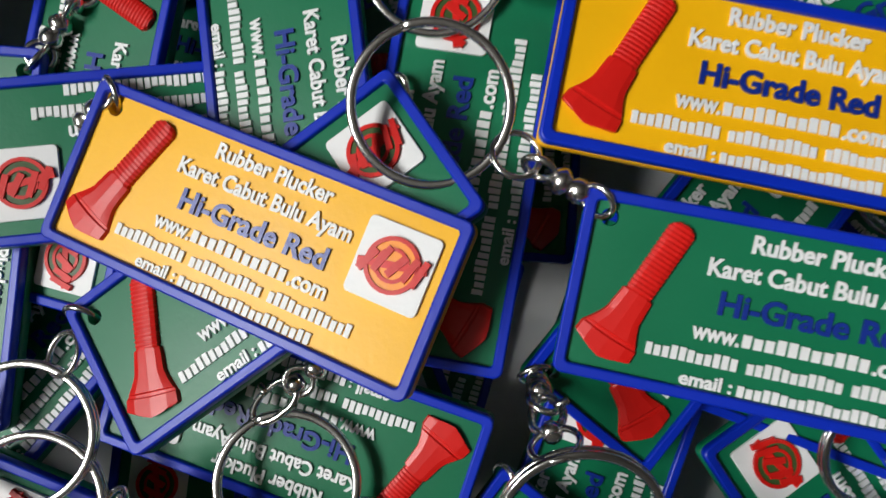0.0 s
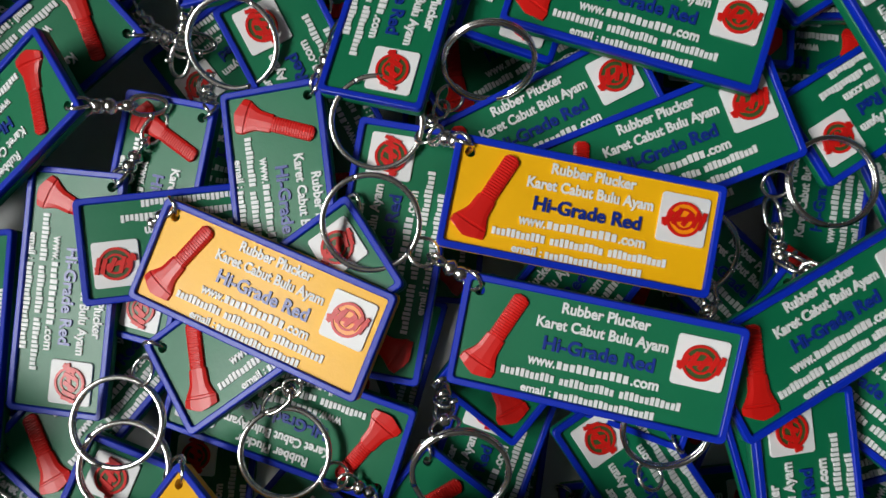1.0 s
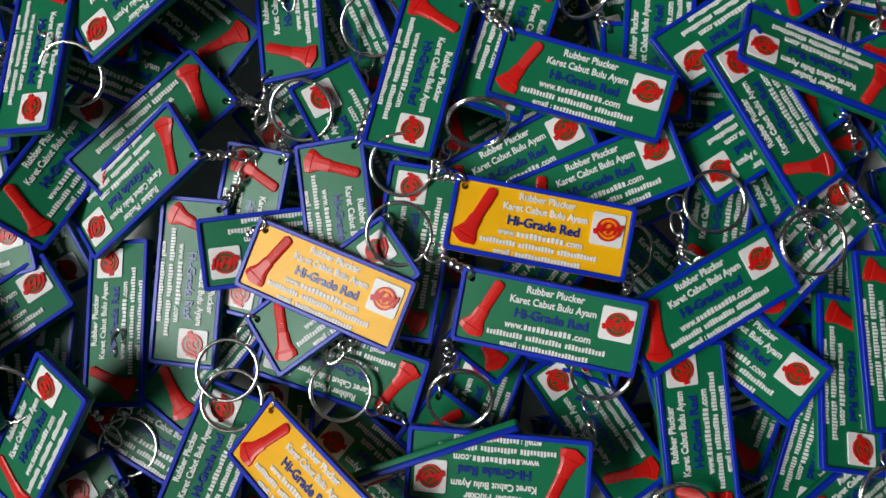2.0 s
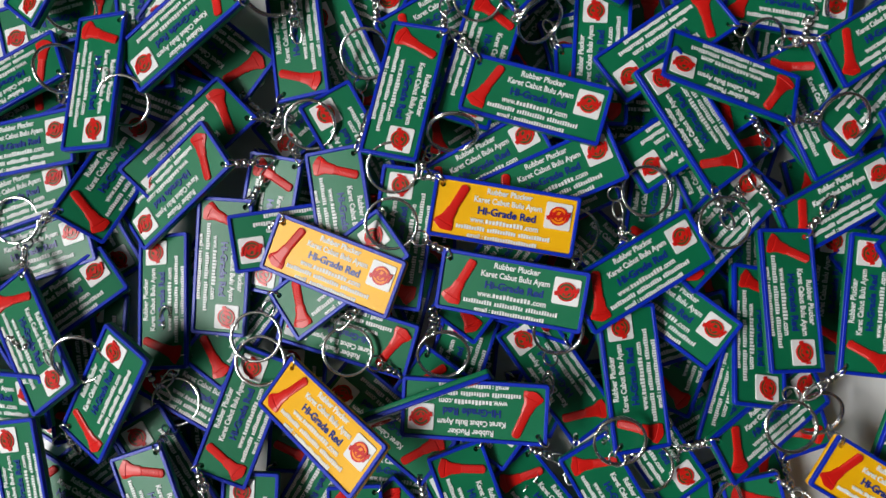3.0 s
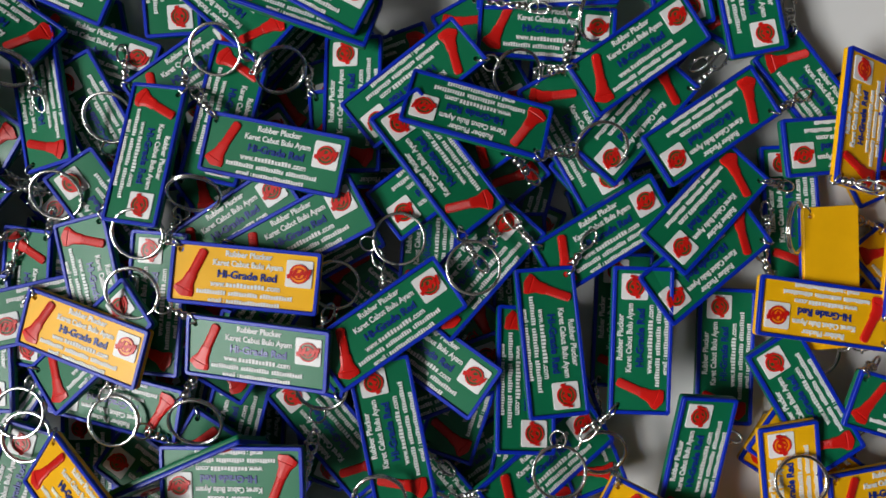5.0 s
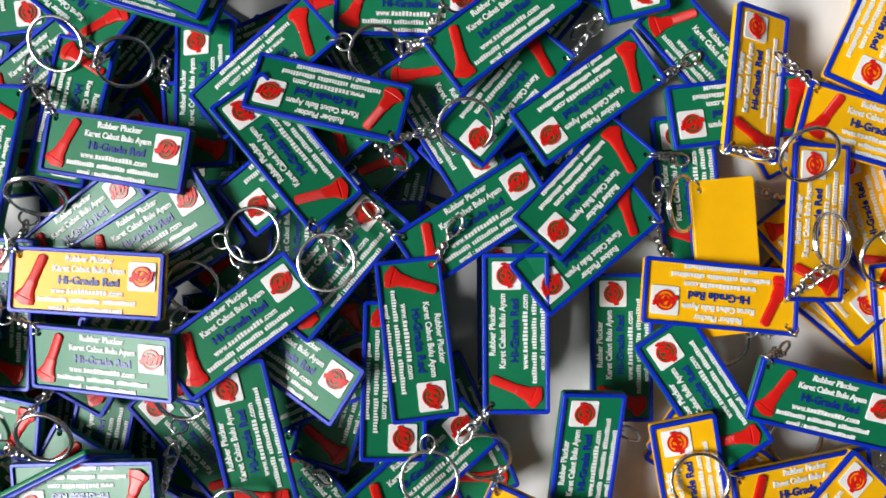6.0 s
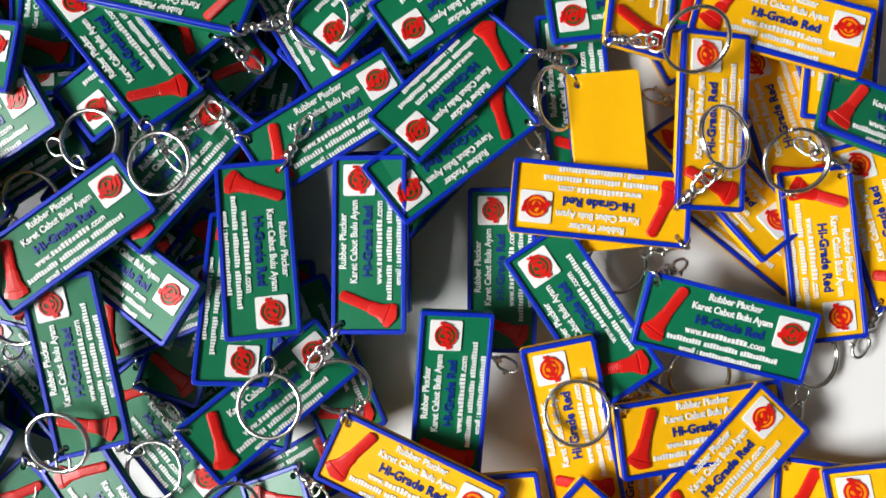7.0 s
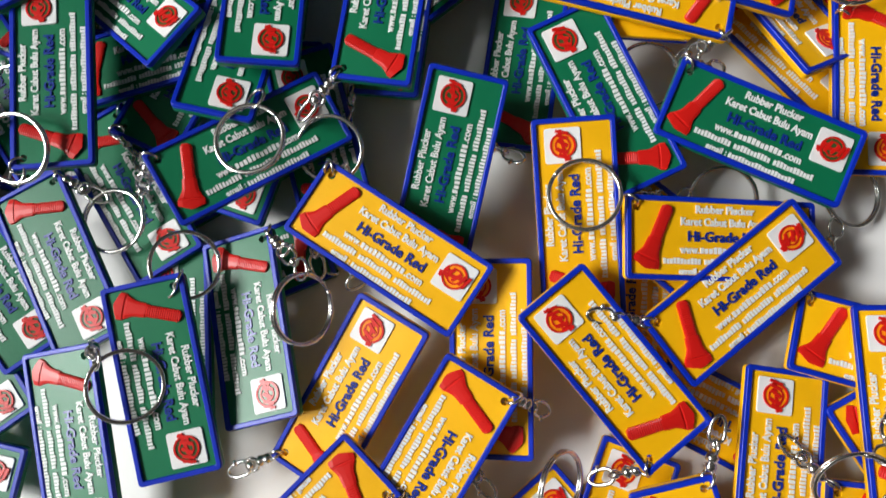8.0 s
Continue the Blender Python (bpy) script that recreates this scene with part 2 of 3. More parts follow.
def tag_meshes(body):
    green = body is GREEN
    hole = circle(0.0014, 14, *HOLE)
    out = []
    out.append(("base", flat("base", [round_rect(L, W, 0.0016), hole], -THICK, FACE - 0.0012, body, 0.0003), "green rubber slab" if green else "yellow rubber slab"))
    out.append(("face", flat("face", [round_rect(L - 0.003, W - 0.003, 0.0008), hole], FACE - 0.0014, FACE, body), "green recessed face" if green else "yellow recessed face"))
    out.append(("rim", flat("rim", [round_rect(L, W, 0.0016), round_rect(L - 0.0037, W - 0.0037, 0.0007)], FACE - 0.00118, 0.0, BLUE, 0.00035), "raised blue rubber rim"))
    out.append(("plucker_relief", plucker_mesh(), "raised red relief of a ribbed rubber finger"))
    z0, z1 = FACE - 0.0002, FACE + 0.00045
    for body, size, width, y, cx, mat in (("Rubber Plucker", 0.0038, 0.0218, 0.0102, 0.0013, WHITE), ("Karet Cabut Bulu Ayam", 0.0038, 0.0325, 0.0058, 0.0011, WHITE),
                                          ("Hi-Grade Red", 0.0049, 0.0276, 0.0006, 0.0012, NAVY), ("www.", 0.0038, 0.0070, -0.0040, -0.0121, WHITE),
                                          (".com", 0.0038, 0.0068, -0.0040, 0.0136, WHITE), ("email :", 0.0029, 0.0078, -0.0115, -0.0121, WHITE)):
        out.append(("text_line", letters("text_line", body, size, width, y, z0, z1, mat, cx), "raised navy letters" if mat is NAVY else "raised white letters"))
    out.append(("text_line", bars("text_line", (11,), 0.0182, 0.0022, -0.0040, z0, z1, WHITE, 0.0008), "raised white writing"))
    out.append(("text_line", bars("text_line", (11, 11, 12), 0.0450, 0.0021, -0.0079, z0, z1, WHITE, 0.0007), "raised white writing"))
    out.append(("text_line", bars("text_line", (20,), 0.0250, 0.0019, -0.0116, z0, z1, WHITE, 0.0050), "raised white writing"))
    cx, cy = 0.0253, 0.0040
    out.append(("emblem_plate", flat("emblem_plate", [round_rect(0.0124, 0.0126, 0.0009, 4, cx, cy)], FACE - 0.0002, FACE + 0.0006, WHITE, 0.0001), "raised white square plate"))
    out.append(("emblem_disc", flat("emblem_disc", [circle(0.0042, 28, cx, cy)], FACE + 0.0005, FACE + 0.0009, OLIVE if green else ORANGE), ""))
    out.append(("emblem_ring", flat("emblem_ring", [circle(0.0045, 28, cx, cy), circle(0.0038, 28, cx, cy)], FACE + 0.0005, FACE + 0.00115, RED), "raised red ring"))
    out.append(("emblem_ring", flat("emblem_ring", [circle(0.0028, 24, cx, cy), circle(0.0022, 24, cx, cy)], FACE + 0.0005, FACE + 0.0011, RED), "raised red ring"))
    strokes = ((0.0, 0.0, 0.0112, 0.0012, 11), (-0.0040, -0.0004, 0.0042, 0.0012, 64), (-0.0018, 0.0004, 0.0046, 0.0011, 70),
               (0.0008, 0.0002, 0.0042, 0.0012, 60), (0.0030, 0.0003, 0.0042, 0.0011, 72), (0.0046, 0.0002, 0.0046, 0.0010, 76))
    for k, (x, y, long, wide, turn) in enumerate(strokes):
        bm = bmesh.new()
        vs = box(bm, -long / 2, long / 2, -wide / 2, wide / 2, FACE + 0.0005, FACE + 0.00115 + 0.00004 * k)
        bmesh.ops.transform(bm, matrix=pose(cx + x, cy + y, 0, 0, 0, turn), verts=vs)
        out.append(("emblem_stroke", mesh_of("emblem_stroke", bm, RED), "raised red stroke" if k == 0 else ""))
    return out


GREEN_TAG, YELLOW_TAG = tag_meshes(GREEN), tag_meshes(YELLOW)


# ---- the metal fittings ----
def ring_mesh(name, R, r, squash=1.0):
    bm = bmesh.new()
    torus(bm, R, r, Matrix.Identity(4), squash=squash)
    return mesh_of(name, bm, CHROME, True)


def split_ring_mesh():
    """A key ring: a flat wire wound nearly twice, one coil on the other, with a step where it ends."""
    bm = bmesh.new()
    n, R = 96, 0.0122
    rows = []
    for i in range(n + 1):
        a = 2 * math.pi * 1.92 * i / n
        z = -0.00055 + 0.0011 * min(1.0, max(0.0, (i / n - 0.44) / 0.12))
        rad, ht = 0.0007, 0.00045
        rows.append([bm.verts.new(((R + rad * c) * math.cos(a), (R + rad * c) * math.sin(a), z + ht * s))
                     for c, s in ((1, 0.5), (0.6, 1), (-0.6, 1), (-1, 0.5), (-1, -0.5), (-0.6, -1), (0.6, -1), (1, -0.5))])
    for a, b in zip(rows, rows[1:]):
        for j in range(8):
            bm.faces.new((a[j], a[(j + 1) % 8], b[(j + 1) % 8], b[j]))
    bm.faces.new(rows[0][::-1])
    bm.faces.new(rows[-1])
    bmesh.ops.recalc_face_normals(bm, faces=bm.faces)
    return mesh_of("key_ring", bm, CHROME, True)


def wire_loop(bm, pts, r, k=6):
    """A closed loop of round wire along pts."""
    n = len(pts)
    rows = []
    for i in range(n):
        p, d = Vector(pts[i]), (Vector(pts[(i + 1) % n]) - Vector(pts[i - 1])).normalized()
        a = d.cross(Vector((0, 0, 1))).normalized()
        b = a.cross(d)
        rows.append([bm.verts.new(p + a * (r * math.cos(2 * math.pi * j / k)) + b * (r * math.sin(2 * math.pi * j / k))) for j in range(k)])
    for i in range(n):
        for j in range(k):
            bm.faces.new((rows[i][j], rows[(i + 1) % n][j], rows[(i + 1) % n][(j + 1) % k], rows[i][(j + 1) % k]))


def clasp_mesh():
    """A spring clasp: a long bow of wire with a gate across it and a knob, along x."""
    bm = bmesh.new()
    pts = []
    for k in range(28):
        a = 2 * math.pi * k / 28
        pts.append((0.0048 * math.copysign(abs(math.cos(a)) ** 0.75, math.cos(a)), 0.0026 * math.sin(a) * (1.0 - 0.18 * math.cos(a)), 0))
    wire_loop(bm, pts, 0.0007)
    lathe(bm, [(-0.0066, 0.0008), (-0.0064, 0.0015), (-0.0050, 0.0019), (-0.0040, 0.0014), (-0.0036, 0.0008)], Matrix.Identity(4), 10)
    lathe(bm, [(-0.0012, 0.0004), (-0.0010, 0.0007), (0.0010, 0.0007), (0.0012, 0.0004)], pose(0.0004, -0.0030, 0.0004, 0, 0, 90), 8)
    bmesh.ops.recalc_face_normals(bm, faces=bm.faces)
    return mesh_of("clasp", bm, CHROME, True)


def swivel_mesh():
    """A swivel: a waisted barrel with a collar and a bow at each end, along x."""
    bm = bmesh.new()
    I = Matrix.Identity(4)
    lathe(bm, [(-0.0034, 0.0009), (-0.0031, 0.0017), (-0.0018, 0.0022), (-0.0006, 0.0020), (0.0000, 0.0013), (0.0006, 0.0021), (0.0016, 0.0024), (0.0028, 0.0017), (0.0034, 0.0009)], I)
    torus(bm, 0.0024, 0.0006, pose(-0.0052, 0, 0), 18, 6)
    torus(bm, 0.0026, 0.0006, pose(0.0054, 0, 0, 90), 18, 6)
    return mesh_of("swivel", bm, CHROME, True)


KEY_RING = split_ring_mesh()
JUMP_RING = ring_mesh("jump_ring", 0.0038, 0.00055)
HOLE_RING = ring_mesh("hole_ring", 0.0029, 0.00055)
LINK = ring_mesh("link", 0.0021, 0.0005, 0.68)
SWIVEL = swivel_mesh()
CLASP = clasp_mesh()


def seat(a, b):
    """A pose at a whose x axis points to b."""
    d = Vector(b) - Vector(a)
    return Matrix.Translation(a) @ d.to_track_quat("X", "Z").to_matrix().to_4x4()


def keychain(colour, x, y, z, yaw, tip, tilt, ring=None, tail=None, face_down=False):
    """One key chain: the rubber tag at its pose, and where given the chain from its hole to a key ring at ring = (x, y, z, slant, turn), or the short chain that ends at tail."""
    green = colour == "green"
    words = ("green rubber tag with blue rim" if green else "yellow rubber tag with blue rim")
    if face_down:
        words = "yellow rubber tag lying face down, its back plain"
    elif ring:
        words += " on a steel ring"
    else:
        words += " and red relief"
    if max(abs(tip), abs(tilt)) > 45:
        words = "green rubber tag standing on its long edge among others"
    elif max(abs(tip), abs(tilt)) > 12:
        words += ", aslant"
    thing = tagged(new("keychain"), words, "keychain", "pile of key chains")
    thing.matrix_world = pose(x, y, z) @ pose(0, 0, 0, 0, 0, yaw) @ pose(0, 0, 0, tip) @ pose(0, 0, 0, 0, tilt)
    if face_down:
        thing.matrix_world = thing.matrix_world @ pose(0, 0, -THICK, 180)
    for name, me, label in GREEN_TAG if green else YELLOW_TAG:
        if name == "emblem_plate":
            plate = part(name, me, thing, label)
        else:
            part(name, me, plate if name.startswith("emblem") else thing, label)
    inv = thing.matrix_world.inverted()
    spread = random.Random(round(x * 1e5) * 31 + round(y * 1e5))
    hole = thing.matrix_world @ Vector((*HOLE, -0.002))
    out = thing.matrix_world @ Vector((HOLE[0] - 0.0024, HOLE[1] + 0.0020, -0.0018))
    part("hole_ring", HOLE_RING, thing, "small steel ring through the hole", inv @ seat(out, hole) @ pose(0, 0, 0, 62))
    if tail:
        end = Vector(tail)
        way = (end - out).normalized()
        part("swivel", SWIVEL, thing, "steel swivel barrel", inv @ seat(out + way * 0.0062, end) @ pose(0, 0, 0, spread.uniform(0, 90)))
        part("clasp", CLASP, thing, "steel spring clasp", inv @ seat(out + way * 0.0175, end) @ pose(0, 0, 0, spread.uniform(-30, 30)))
    if not ring:
        return thing
    rx, ry, rz, slant, turn = ring
    centre = Vector((rx, ry, rz))
    ring_pose = pose(rx, ry, rz, 0, 0, turn) @ pose(0, 0, 0, slant)
    part("key_ring", KEY_RING, thing, "steel split ring", inv @ ring_pose @ pose(0, 0, 0, 0, 0, spread.uniform(0, 360)))
    # the chain leaves the key ring at the point of it nearest to the hole
    local = ring_pose.inverted() @ out
    local.z = 0
    near = ring_pose @ (local.normalized() * 0.0122)
    gap = near - out
    reach = gap.length
    if reach < 0.006:
        return thing
    way = gap.normalized()
    mid = out + gap * 0.5
    jump = near - way * 0.0030
    part("jump_ring", JUMP_RING, thing, "round steel jump ring", inv @ seat(jump, near) @ pose(0, 0, 0, 25 + spread.uniform(-15, 15)))
    if reach > 0.011:
        mid = out + way * min(max(reach - (0.0215 if reach > 0.02 else 0.0125), 0.0045), 0.02)
        part("swivel", SWIVEL, thing, "steel swivel barrel", inv @ seat(mid, near) @ pose(0, 0, 0, spread.uniform(0, 90)))
    if reach > 0.02:
        part("clasp", CLASP, thing, "steel spring clasp", inv @ seat(mid + way * 0.0085, out) @ pose(0, 0, 0, spread.uniform(-30, 30)))
    # spare links where the chain has further to go
    k = 0
    while reach > 0.03 and k < 9 and 0.003 + 0.0031 * k < reach - 0.028:
        at = out + way * (0.003 + 0.0031 * k)
        part("link", LINK, thing, "small steel link", inv @ seat(at, near) @ pose(0, 0, 0, 90 * (k % 2)))
        k += 1
    return thing


# ---- the pile ----
keychain("green", 0.0495, -0.0102, 0.0581, -10.6, 8.5, -8.7, ring=(-0.0058, 0.0232, 0.0555, 16, 0))
keychain("yellow", 0.0475, 0.0251, 0.0575, -11.3, 0.5, -0.6, ring=(-0.0051, 0.0513, 0.0458, 16, 0))
keychain("yellow", -0.0423, -0.0694, 0.0575, -37.0, 1.5, -28.6, ring=(-0.0742, -0.0419, 0.0356, 0, 0))
keychain("green", 0.2292, -0.0236, 0.0437, 82.0, 2.8, 0.1, tail=(0.1967, -0.0692, 0.0362))
keychain("green", 0.1118, -0.0028, 0.0563, 28.3, 4.3, 5.2, tail=(0.0882, 0.0145, 0.0402))
keychain("green", -0.1041, 0.1208, 0.0582, -149.7, 11.7, 15.0, ring=(-0.0628, 0.1382, 0.0453, 60, 0))
keychain("green", 0.1864, -0.0191, 0.0491, -91.8, -10.1, -6.3, tail=(0.2125, 0.0304, 0.0429))
keychain("yellow", -0.0359, 0.0047, 0.0489, -22.0, 4.7, -11.9, tail=(-0.0777, 0.0169, 0.0327))
keychain("green", 0.1421, 0.0697, 0.0518, 122.0, 15.9, -2.4, tail=(0.1589, 0.0167, 0.0470))
keychain("green", 0.0650, 0.0817, 0.0523, -17.8, 0.2, -4.9, tail=(0.0261, 0.1200, 0.0400))
keychain("green", 0.1628, 0.0914, 0.0483, 160.3, 19.7, -3.9, ring=(0.2206, 0.0700, 0.0413, 23, 0))
keychain("green", 0.0306, -0.0669, 0.0524, 175.7, -2.0, 5.9, ring=(0.0744, -0.0318, 0.0384, 23, 0))
keychain("green", 0.1079, -0.0543, 0.0514, 95.8, 8.0, -2.3, ring=(0.0991, -0.0831, 0.0534, 16, 0))
keychain("green", 0.2704, 0.0369, 0.0341, -140.6, 3.3, -14.5, tail=(0.3185, 0.0436, 0.0159))
keychain("yellow", 0.2314, -0.1172, 0.0401, -33.0, 2.6, 2.9, ring=(0.2068, -0.0783, 0.0294, 23, 0))
keychain("green", -0.1485, -0.0550, 0.0454, 50.8, -11.9, -23.4, tail=(-0.1763, -0.0980, 0.0073))
keychain("green", 0.0723, 0.0431, 0.0477, 21.9, 3.5, -5.2, ring=(0.0848, 0.0172, 0.0343, 16, 0))
keychain("green", 0.1548, 0.0189, 0.0448, 42.3, -0.9, 7.4, tail=(0.1036, 0.0198, 0.0308))
keychain("green", 0.1733, -0.0365, 0.0416, -100.2, -11.8, -12.5, ring=(0.1833, -0.0800, 0.0483, 0, 0))
keychain("yellow", 0.3206, -0.0204, 0.0369, 166.8, 4.0, -7.4, ring=(0.3264, -0.0447, 0.0085, 16, 0))
keychain("green", 0.0871, 0.1670, 0.0467, -33.4, -1.0, 2.7, tail=(0.0589, 0.2177, 0.0273))
keychain("green", 0.1268, -0.0190, 0.0428, -40.3, -0.2, -10.9, tail=(0.1072, 0.0294, 0.0343))
keychain("green", -0.1487, 0.0979, 0.0486, -90.5, 18.3, -9.6, ring=(-0.1714, 0.1079, 0.0352, 40, 95))
keychain("yellow", 0.3687, 0.0052, 0.0317, 80.2, 17.7, -2.7, ring=(0.3693, -0.0032, 0.0392, 33, 90))
keychain("green", -0.0306, 0.0274, 0.0431, -82.9, 11.0, 0.1, tail=(-0.0138, 0.0814, 0.0415))
keychain("green", 0.2189, 0.0282, 0.0393, 24.3, 7.3, 8.2, tail=(0.1716, 0.0431, 0.0430))
keychain("yellow", 0.4033, 0.0421, 0.0250, -24.2, -3.8, 4.6, tail=(0.3648, 0.0830, 0.0261))
keychain("green", 0.2667, 0.0113, 0.0364, -149.9, -3.1, -13.8, tail=(0.3066, 0.0407, 0.0162))
keychain("green", 0.1421, 0.0654, 0.0406, -148.4, -1.7, -4.1, tail=(0.1911, 0.0563, 0.0278))
keychain("green", 0.1336, 0.1114, 0.0406, -147.6, 7.3, 0.0, ring=(0.1847, 0.1109, 0.0346, 33, 30))
keychain("green", 0.2517, -0.0876, 0.0325, 79.3, 12.5, -14.2, tail=(0.2150, -0.1295, 0.0255))
keychain("green", -0.0021, 0.0173, 0.0422, 79.7, -6.3, -1.3, tail=(-0.0358, -0.0264, 0.0348))
keychain("green", -0.0699, 0.1689, 0.0451, 142.8, 22.5, -9.0, tail=(-0.0517, 0.1193, 0.0359))
keychain("green", -0.1886, -0.0278, 0.0367, -55.5, 11.2, -16.2, ring=(-0.2072, 0.0341, 0.0143, 0, 0))
keychain("green", 0.2437, 0.1138, 0.0420, 28.7, 6.1, 7.5, tail=(0.1896, 0.1139, 0.0246))
keychain("green", -0.1174, 0.0468, 0.0337, -146.6, 8.9, 20.0, tail=(-0.0612, 0.0585, 0.0359))
keychain("green", 0.3078, -0.0626, 0.0332, 115.7, 2.4, -5.0, ring=(0.3528, -0.0948, 0.0080, 16, 0))
keychain("green", 0.3613, -0.0754, 0.0286, -23.0, 4.7, 9.0, tail=(0.3572, -0.0471, 0.0155))
keychain("green", 0.1525, -0.1632, 0.0396, -76.5, -6.4, 7.7, ring=(0.1565, -0.1226, 0.0354, 37, 90))
keychain("green", 0.2776, 0.0765, 0.0326, -152.8, -4.1, -8.4, tail=(0.3303, 0.0895, 0.0221))
keychain("green", 0.0395, 0.0509, 0.0401, 26.6, 2.6, -6.1, ring=(0.0248, 0.0671, 0.0486, 54, 0))
keychain("yellow", 0.2975, -0.1057, 0.0314, 93.6, 1.7, -11.4, tail=(0.2643, -0.1434, 0.0201))
keychain("yellow", 0.3539, -0.1310, 0.0242, 37.9, 11.3, 5.5, tail=(0.2994, -0.1396, 0.0351))
keychain("green", 0.0861, 0.1576, 0.0414, -22.7, -17.7, 5.3, tail=(0.0493, 0.2013, 0.0203))
keychain("yellow", 0.3542, 0.0717, 0.0276, 71.8, 22.8, 6.4, ring=(0.3639, 0.0347, 0.0424, 33, 0))
keychain("yellow", 0.3273, -0.0040, 0.0318, -92.2, -8.5, 4.6, ring=(0.3093, 0.0222, 0.0390, 48, 80), face_down=True)
keychain("green", 0.0404, 0.1067, 0.0390, -108.7, -0.5, -5.0, ring=(0.0397, 0.1368, 0.0424, 23, 0))
keychain("green", -0.1155, 0.1903, 0.0427, -39.1, 0.2, 3.6, tail=(-0.1433, 0.2485, 0.0177))
keychain("green", 0.0017, 0.0896, 0.0464, -103.7, 9.9, -7.4, tail=(0.0235, 0.1418, 0.0316))
keychain("yellow", 0.3089, -0.1581, 0.0309, 130.3, 1.3, -12.6, tail=(0.2996, -0.1971, 0.0126))
keychain("green", 0.0435, -0.0015, 0.0359, 50.9, 6.3, -1.0, ring=(0.0169, -0.0396, 0.0528, 23, 0))
keychain("green", -0.1768, 0.1662, 0.0342, -128.8, 22.2, 9.0, tail=(-0.1319, 0.1935, 0.0370))
keychain("green", 0.0459, 0.1628, 0.0390, 133.2, 2.7, 1.3, ring=(0.0703, 0.1234, 0.0415, 54, 30))
keychain("green", -0.1926, -0.1013, 0.0367, 97.5, -19.5, -1.8, tail=(-0.2210, -0.1522, 0.0129))
keychain("green", -0.0513, 0.0204, 0.0391, -173.3, -2.4, -3.8, tail=(-0.0102, 0.0355, 0.0437))
keychain("yellow", 0.3370, -0.2296, 0.0160, -74.1, 4.9, 8.3, tail=(0.3439, -0.1722, 0.0245))
keychain("green", -0.1826, -0.0121, 0.0212, 36.9, -11.3, 6.5, ring=(-0.1583, -0.0370, 0.0478, 23, 0))
keychain("green", 0.2412, 0.0845, 0.0335, -138.0, -1.2, -10.8, tail=(0.2909, 0.1128, 0.0281))
keychain("green", -0.1317, 0.1320, 0.0304, 93.3, -6.7, 0.8, ring=(-0.1699, 0.1420, 0.0277, 41, 30))
keychain("yellow", 0.3473, -0.1131, 0.0259, -1.0, 3.2, 13.8, ring=(0.2992, -0.0990, 0.0366, 0, 0))
keychain("yellow", 0.4053, -0.1701, 0.0211, 90.5, -2.0, 1.5, tail=(0.3804, -0.2208, 0.0143))
keychain("green", 0.1021, 0.1060, 0.0342, 84.2, -4.1, 5.5, tail=(0.0750, 0.0962, 0.0320))
keychain("green", 0.1795, -0.0793, 0.0379, 28.9, 13.8, 13.3, ring=(0.1207, -0.1038, 0.0247, 0, 0))
keychain("green", 0.1787, -0.1443, 0.0291, -76.4, 9.7, -3.7, ring=(0.2024, -0.1387, 0.0394, 54, 85))
keychain("green", -0.0333, -0.0003, 0.0470, 33.1, -12.6, -9.6, ring=(-0.0757, -0.0296, 0.0369, 0, 0))
keychain("green", -0.1278, -0.1180, 0.0333, -72.2, 10.0, 1.0, ring=(-0.1225, -0.0634, 0.0192, 0, 0))
keychain("green", -0.0530, 0.1238, 0.0357, 96.7, -15.4, 3.9, tail=(-0.0673, 0.0698, 0.0214))
keychain("green", -0.0854, -0.0704, 0.0304, 67.0, 3.0, -4.5, tail=(-0.0984, -0.1137, 0.0411))
keychain("green", 0.2109, 0.0776, 0.0301, -66.7, -1.4, 0.8, tail=(0.2160, 0.1347, 0.0260))
keychain("yellow", 0.4065, -0.0526, 0.0161, -91.5, -4.5, 4.9, tail=(0.4051, -0.0032, 0.0095))
keychain("green", 0.2046, 0.1579, 0.0315, -6.5, -7.5, -6.1, tail=(0.1522, 0.1858, 0.0143))
keychain("green", -0.0227, 0.0595, 0.0357, 117.4, 0.1, -10.8, ring=(-0.0456, 0.0746, 0.0406, 23, 0))
keychain("green", 0.0738, 0.0339, 0.0315, 22.5, 3.7, 0.7, ring=(0.1195, 0.0361, 0.0438, 0, 0))
keychain("green", -0.0317, -0.0298, 0.0307, 162.2, -8.6, 5.0, ring=(-0.0307, -0.0384, 0.0348, 0, 0))
keychain("green", 0.2673, 0.1608, 0.0319, -83.6, -0.5, 1.5, tail=(0.2876, 0.2137, 0.0132))
keychain("green", 0.4444, -0.0073, 0.0208, -26.7, -18.9, 7.0, tail=(0.4385, 0.0306, 0.0165))
keychain("green", 0.3028, 0.1445, 0.0301, -85.1, -0.6, -0.2, tail=(0.3236, 0.1965, 0.0138))
keychain("green", -0.0433, 0.1868, 0.0361, -29.0, 0.1, 1.7, tail=(-0.0778, 0.2384, 0.0138))
keychain("green", 0.1141, 0.1010, 0.0312, -0.8, -5.8, -3.6, tail=(0.0772, 0.1349, 0.0144))
keychain("green", -0.0938, 0.0057, 0.0318, -96.3, 7.0, 4.4, tail=(-0.0668, 0.0547, 0.0348))
keychain("green", -0.0132, -0.0744, 0.0279, 139.2, 1.6, 5.5, tail=(0.0061, -0.1236, 0.0219))
keychain("yellow", 0.2026, -0.2156, 0.0333, -134.3, -1.0, -1.5, tail=(0.2534, -0.2018, 0.0178))
keychain("yellow", 0.4114, -0.1939, 0.0147, -59.9, -0.6, -0.5, ring=(0.3842, -0.1938, 0.0252, 33, 0))
